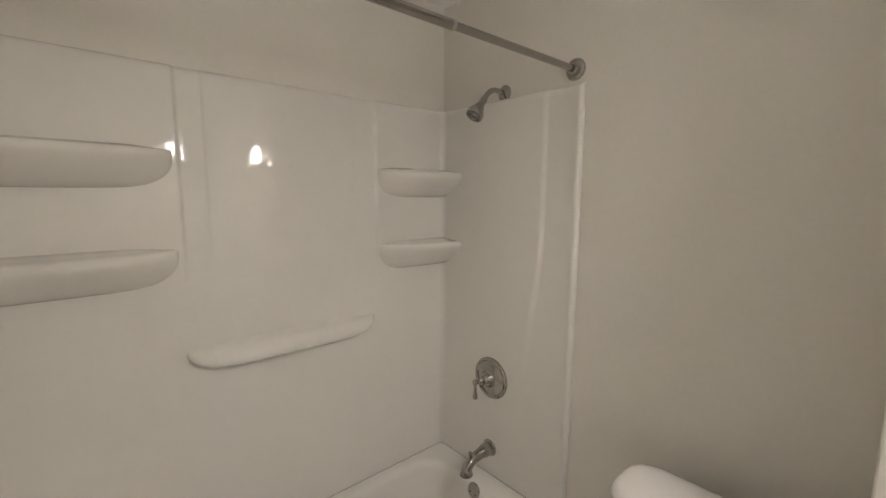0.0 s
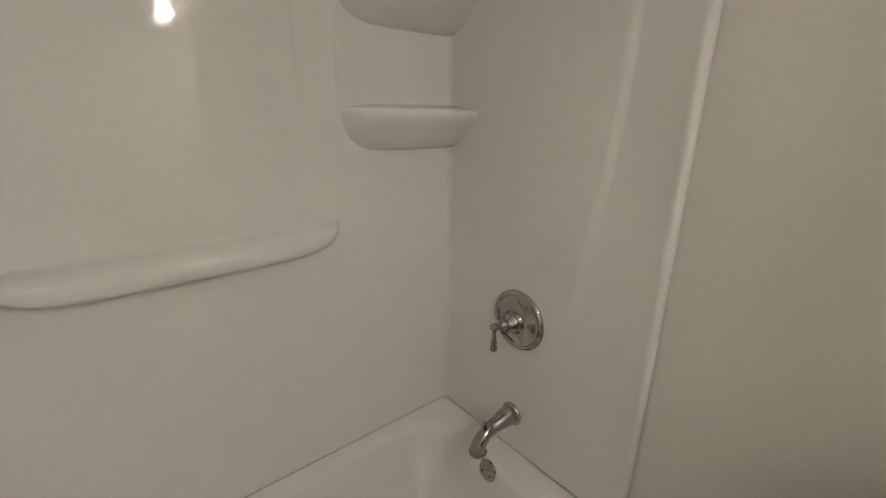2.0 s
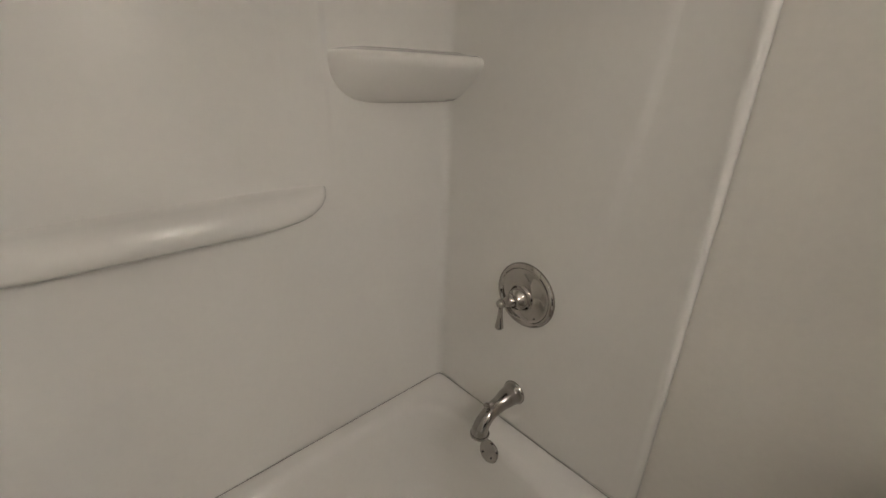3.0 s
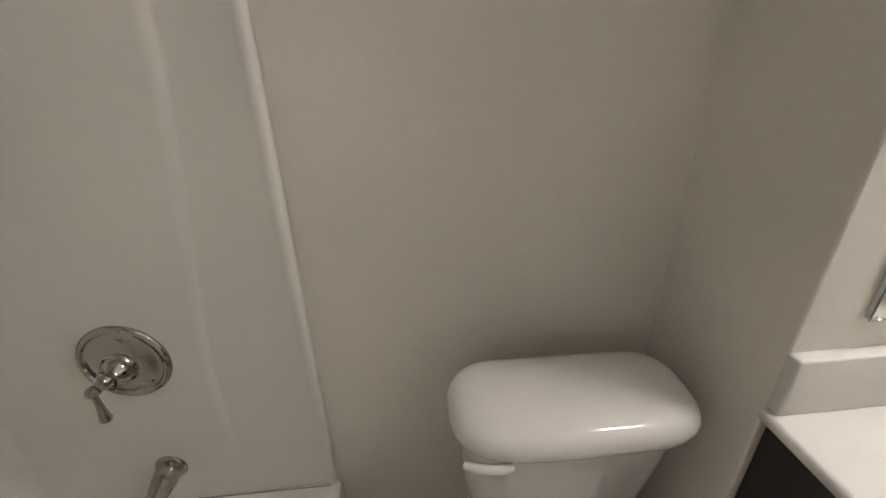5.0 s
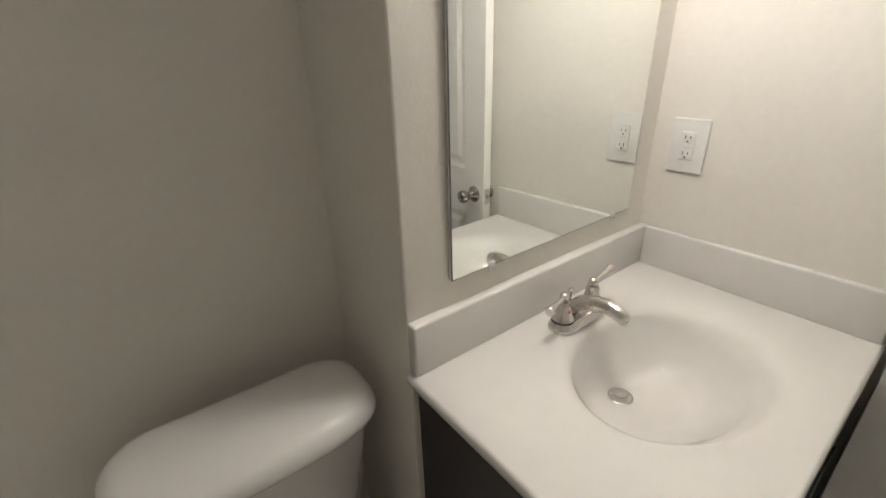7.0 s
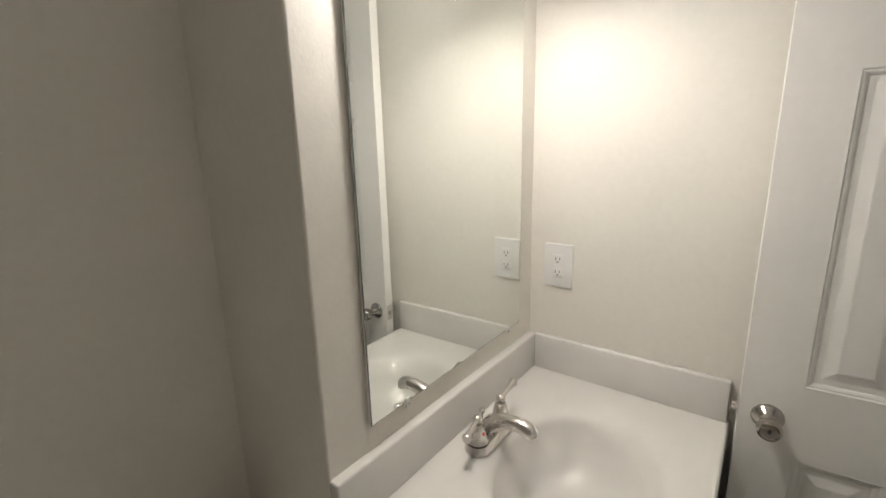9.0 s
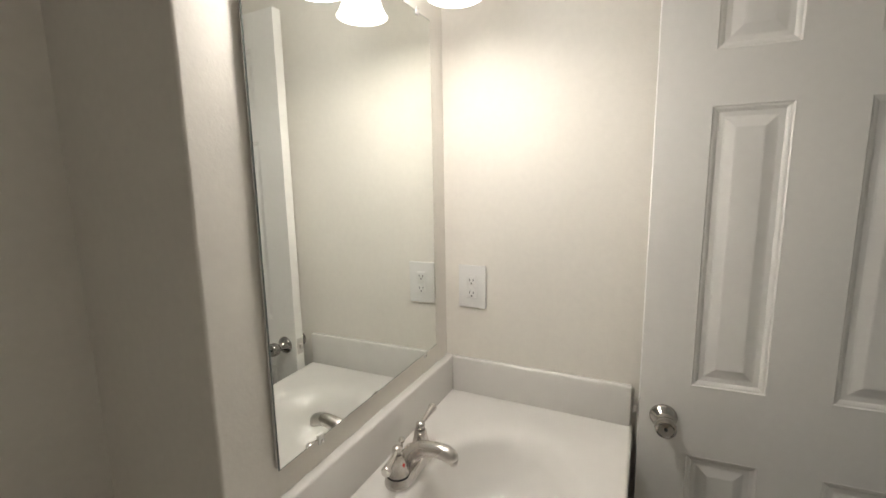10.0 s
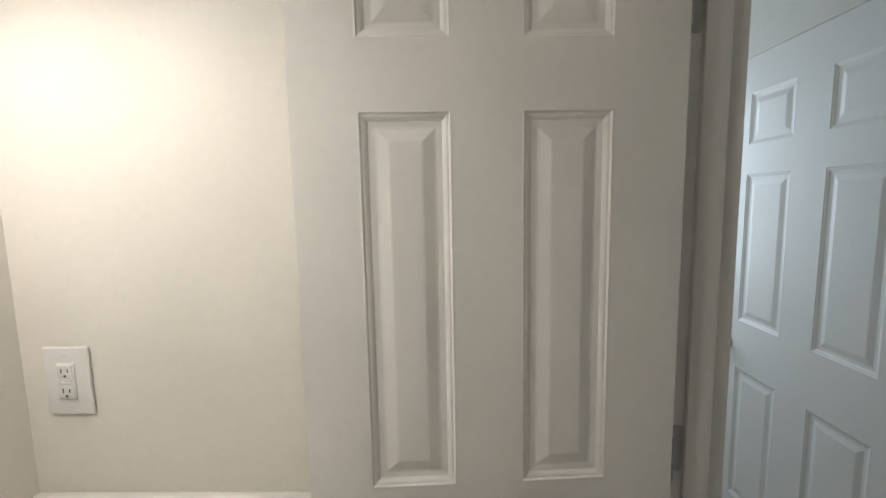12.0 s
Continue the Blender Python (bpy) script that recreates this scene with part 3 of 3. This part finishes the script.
def faucet():
    f = thing("sink_faucet", "brushed nickel two-handle centerset bathroom faucet", "faucet", (1.901, -0.404, 0.8712))
    def plate(grow, z, n=40):
        pts = []
        for i in range(n):
            a = 2 * math.pi * i / n
            c, s_ = math.cos(a), math.sin(a)
            pts.append(((0.052 if c > 0 else -0.052) + (0.0285 + grow) * c, (0.0285 + grow) * s_, z))
        return pts
    part("base_plate", loft([plate(0, 0), plate(0.001, 0.003), plate(0.0, 0.008), plate(-0.003, 0.012), plate(-0.0035, 0.017), plate(-0.006, 0.02)]), NICKEL, f)
    for s in (-1, 1):
        body = part("handle_base", lathe([(0.0235, 0.022), (0.0245, 0.0245), (0.0225, 0.028), (0.0195, 0.036), (0.016, 0.052), (0.0145, 0.062), (0.0115, 0.067), (0.0, 0.068)], at=(s * 0.051, 0, 0)), NICKEL, f)
        part("dark_gap", lathe([(0.0243, 0.0195), (0.0243, 0.0222), (0.0, 0.0222)], at=(s * 0.051, 0, 0)), DARK, body)
        part("handle_cap", lathe([(0.0075, 0.068), (0.0105, 0.073), (0.0115, 0.078), (0.009, 0.083), (0.004, 0.086), (0.0, 0.0865)], at=(s * 0.051, 0, 0), n=20), NICKEL, body)
        part("lever", lathe([(0.005, 0.004), (0.0054, 0.02), (0.0072, 0.044), (0.0102, 0.064), (0.011, 0.07), (0.009, 0.074), (0.0, 0.075)], (s * 1.0, -0.25 if s < 0 else 0.05, 0.12 if s > 0 else -0.02), (s * 0.051, 0, 0.077), n=18), NICKEL, body)
        if s < 0:
            part("hot_dot", lathe([(0.0042, 0), (0.0042, 0.0012), (0.0, 0.0016)], (0.1, -1, 0.25), (s * 0.051 - 0.002, -0.0160, 0.047), n=14), RED, body, "small red hot-water dot")
    path = [(0, 0.004, 0.012), (0, -0.004, 0.036), (0, -0.026, 0.053), (0, -0.056, 0.062), (0, -0.083, 0.063), (0, -0.101, 0.057), (0, -0.107, 0.048)]
    part("spout", tube(path, [0.026, 0.0225, 0.0185, 0.0165, 0.0165, 0.0165, 0.0125], n=24, squash=0.88), NICKEL, f)
    part("aerator", lathe([(0.0105, 0.0), (0.0105, 0.006), (0.0, 0.006)], (0, -0.15, -1), (0, -0.1068, 0.049), n=20), NICKEL, f)
    part("lift_rod", lathe([(0.0025, 0.015), (0.0025, 0.056), (0.0062, 0.059), (0.0075, 0.064), (0.005, 0.069), (0.0, 0.070)], at=(0.0, 0.021, 0), n=16), NICKEL, f)
    return f


for made in (vanity(), vanity_top(), faucet()):
    made.matrix_basis = VANITY @ made.matrix_basis


# ---- mirror, outlet, lamp ----
def wall_mirror():
    m = thing("wall_mirror", "frameless rectangular wall mirror held by clips", "mirror")
    x0, x1, z0, z1 = 1.609, 2.216, 1.036, 1.929
    part("mirror_glass", box(x0 + 0.0018, x1 - 0.0018, YM - 0.0055, YM - 0.0047, z0 + 0.0018, z1 - 0.0018), MIRRORED, m, smooth=False)
    part("glass_edge", box(x0, x1, YM - 0.0047, YM - 0.0035, z0, z1), GLASSEDGE, m, "dark cut edge of the glass", smooth=False)
    # the board behind fills the gap to the wall below and leaves it above
    board = box(x0 + 0.002, x1 - 0.002, YM - 0.0035, YM - 0.001, z0 + 0.002, z1 - 0.002)
    for vert in board.verts:
        if vert.co.y > YM - 0.002 and vert.co.z < 1.4:
            vert.co.y = YM + 0.004
    part("backing", board, PLASTIC, m, smooth=False)
    for x, z in ((1.710, z0), (2.140, z0), (1.710, z1), (2.140, z1)):
        s = 1 if z == z0 else -1
        clip = part("mirror_clip", box(x - 0.008, x + 0.008, YM - 0.0090, YM - 0.0053, z - 0.010, z + 0.010, 0.002), CLEARPL, m, "clear plastic clip")
        part("screw", lathe([(0.0032, 0), (0.003, 0.0015), (0, 0.002)], (0, -1, 0), (x, YM - 0.0090, z - s * 0.004), n=10), NICKEL, clip)
    return m


def outlet():
    o = thing("wall_outlet", "white double wall outlet with reset buttons", "outlet", (XE - 0.0005, -0.399, 1.2015))
    part("cover_plate", box(-0.0065, 0.0, -0.043, 0.043, -0.0645, 0.0645, 0.003, 3), PLASTIC, o)
    body = part("receptacle", box(-0.0095, -0.004, -0.0165, 0.0165, -0.0335, 0.0335, 0.0012), PLASTIC, o)
    for z in (-0.019, 0.019):
        part("socket_face", box(-0.0108, -0.009, -0.0135, 0.0135, z - 0.0125, z + 0.0125, 0.0008), PLASTIC, body)
        for y, h in ((-0.006, 0.004), (0.006, 0.005)):
            part("slot", box(-0.0112, -0.0104, y - 0.0009, y + 0.0009, z + 0.002 - h / 1.2, z + 0.002 + h / 1.2), DARK, body, smooth=False)
        part("ground_hole", lathe([(0.0023, 0), (0.0023, 0.0007), (0, 0.0007)], (-1, 0, 0), (-0.0106, 0, z - 0.0078), n=12), DARK, body)
    for z in (-0.0026, 0.0026):
        part("test_button", box(-0.0112, -0.009, -0.009, 0.009, z - 0.0018, z + 0.0018, 0.0005, 1), PLASTIC, body)
    for z in (-0.05, 0.05):
        part("screw", lathe([(0.0028, 0), (0.0028, 0.0008), (0, 0.0012)], (-1, 0, 0), (-0.0065, 0, z), n=10), PLASTIC, o)
    return o


def vanity_light():
    v = thing("vanity_light", "three-lamp bath light with white bell glass shades", "wall lamp")
    cx = LAMP_X[1]
    part("back_plate", box(cx - 0.24, cx + 0.24, YM - 0.024, YM + 0.005, 2.02, 2.10, 0.008, 3), NICKEL, v)
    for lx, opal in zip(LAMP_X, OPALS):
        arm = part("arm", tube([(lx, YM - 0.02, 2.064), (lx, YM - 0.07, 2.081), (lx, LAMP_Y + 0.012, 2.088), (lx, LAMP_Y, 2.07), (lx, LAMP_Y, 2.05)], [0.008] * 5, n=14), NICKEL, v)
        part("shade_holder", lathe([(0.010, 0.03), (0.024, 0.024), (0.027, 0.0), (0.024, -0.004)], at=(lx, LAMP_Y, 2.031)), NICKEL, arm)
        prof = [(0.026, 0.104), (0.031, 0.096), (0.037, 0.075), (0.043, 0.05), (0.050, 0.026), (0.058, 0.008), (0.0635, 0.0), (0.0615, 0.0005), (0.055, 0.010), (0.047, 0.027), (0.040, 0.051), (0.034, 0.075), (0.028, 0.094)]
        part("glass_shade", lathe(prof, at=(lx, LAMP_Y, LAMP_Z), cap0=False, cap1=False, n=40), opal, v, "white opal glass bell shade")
    return v


# the mirror leans a little out of its lower clips at one end
LEAN = Matrix.Translation((2.219, YM, 0)) @ pose(0, 0, 0, 0, 0, 0.5) @ Matrix.Translation((-2.219, -YM, 0))
for made, turned in ((wall_mirror(), NORTH @ LEAN), (outlet(), VANITY), (vanity_light(), VANITY)):
    made.matrix_basis = turned @ made.matrix_basis


# ---- doors ----
def panel_skin(w0, w1, z0, z1, side, face):
    """A moulded door panel: sticking, sunk margin and raised field. It lies on a plane; side is the way its face looks."""
    rings = []
    for ins, dep in ((0.0, 0.0), (0.003, -0.0004), (0.006, 0.002), (0.009, 0.0024), (0.0125, 0.004), (0.016, 0.0064), (0.026, 0.0072), (0.030, 0.0066), (0.047, 0.002), (0.050, 0.0017)):
        x = face - side * dep
        rings.append([(x, w0 + ins, z0 + ins), (x, w1 - ins, z0 + ins), (x, w1 - ins, z1 - ins), (x, w0 + ins, z1 - ins)])
    return loft(rings, False, True)


def six_panel_door(name, label, width, height, columns, rows, at, turn, knob_z, kind, knob_side_back=True, thick=0.032, bottom=0.008):
    """Local y runs from the hinge edge (0) to the free edge (width); the front looks to -x, at x = -thick; the back is x = 0."""
    d = thing(name, label, "door", at, kind=kind, turn=turn)
    ys = [0] + [v for c in columns for v in c] + [width]
    zs = [bottom] + [v for r in rows for v in r] + [height]
    bm = bmesh.new()
    for face in (-thick, 0.0):
        for i in range(len(ys) - 1):
            for j in range(len(zs) - 1):
                if i % 2 == 1 and j % 2 == 1:
                    continue
                q = [bm.verts.new((face, a, b)) for a, b in ((ys[i], zs[j]), (ys[i + 1], zs[j]), (ys[i + 1], zs[j + 1]), (ys[i], zs[j + 1]))]
                bm.faces.new(q)
    for a, b in (((0, bottom), (0, height)), ((width, bottom), (width, height)), ((0, bottom), (width, bottom)), ((0, height), (width, height))):
        bm.faces.new([bm.verts.new(p) for p in ((-thick, *a), (-thick, *b), (0, *b), (0, *a))])
    part("slab", bm, DOORPAINT, d, smooth=False)
    for c in columns:
        for r in rows:
            for face, side in ((-thick, -1), (0.0, 1)):
                part("panel", panel_skin(c[0], c[1], r[0], r[1], side, face), DOORPAINT, d, smooth=False)
    ky = width - 0.053
    for face, s in ((-thick, -1), (0.0, 1)):
        if s == 1 and not knob_side_back:
            continue
        k = part("door_knob", lathe([(0.0, 0.032), (0.0125, 0.032), (0.0135, 0.035), (0.019, 0.039), (0.0225, 0.045), (0.0235, 0.052), (0.0225, 0.060), (0.0205, 0.0635), (0.0175, 0.0645), (0.0155, 0.0625), (0.0, 0.0615)] if s < 0 else
                                    [(0.0125, 0.026), (0.0135, 0.03), (0.022, 0.033), (0.0255, 0.038), (0.024, 0.043), (0.0, 0.045)], (s, 0, 0), (face, ky, knob_z)), CHROME, d, "satin nickel door knob")
        part("rosette", lathe([(0.0305, 0.0), (0.0305, 0.003), (0.0285, 0.007), (0.021, 0.014), (0.0145, 0.022), (0.0125, 0.034), (0.0, 0.034)], (s, 0, 0), (face, ky, knob_z)), CHROME, k)
        if s < 0:
            part("turn_button", lathe([(0.0035, 0.06), (0.0035, 0.0640), (0.0, 0.0645)], (s, 0, 0), (face, ky, knob_z), n=14), DARK, k)
    part("latch_plate", box(-thick / 2 - 0.012, -thick / 2 + 0.012, width, width + 0.0015, knob_z - 0.028, knob_z + 0.028), NICKEL, d)
    part("latch_bolt", box(-thick / 2 - 0.006, -thick / 2 + 0.006, width, width + 0.012, knob_z - 0.008, knob_z + 0.008, 0.002), NICKEL, d)
    return d


def hinge(z):
    h = thing("door_hinge", "brushed nickel butt hinge on the door frame", "hinge", group="bathroom door hinges")
    part("jamb_leaf", box(XD + 0.0058, XD + 0.0078, YS - 0.034, YS + 0.002, z - 0.044, z + 0.044, 0.0006, 1), NICKEL, h)
    part("door_leaf", box(XD - 0.034, XD - 0.006, YS + 0.0005, YS + 0.0028, z - 0.044, z + 0.044, 0.0006, 1), NICKEL, h)
    part("knuckle", lathe([(0.0, -0.048), (0.005, -0.046), (0.0058, -0.044), (0.0058, 0.044), (0.005, 0.046), (0.0, 0.048)], at=(XD + 0.0005, YS + 0.004, z), n=14), NICKEL, h)
    for dz in (-0.03, 0.0, 0.03):
        part("screw", lathe([(0.0035, 0), (0.0032, 0.0008), (0, 0.001)], (-1, 0, 0), (XD + 0.0057, YS - 0.016 - 0.006 * (dz == 0), z + dz), n=10), NICKEL, h)
    return h


six_panel_door("door_1", "white six-panel door standing open against the wall", 0.627, 2.06, ((0.118, 0.266), (0.376, 0.524)),
               ((0.20, 0.86), (1.03, 1.659), (1.764, 1.955)), (XD - 0.003, YS + 0.007, 0.0), 4.6, 0.946, "structure")
for hz in (0.25, 1.055, 1.83):
    hinge(hz)
six_panel_door("door_2", "closed white six-panel hall door in cool daylight", 0.842, 2.0635, ((0.119, 0.356), (0.496, 0.733)),
               ((0.20, 0.785), (0.984, 1.604), (1.717, 1.925)), (HX0 + 0.012, YH - 0.036, 0.0), -90.0, 0.875, "structure", knob_side_back=False)
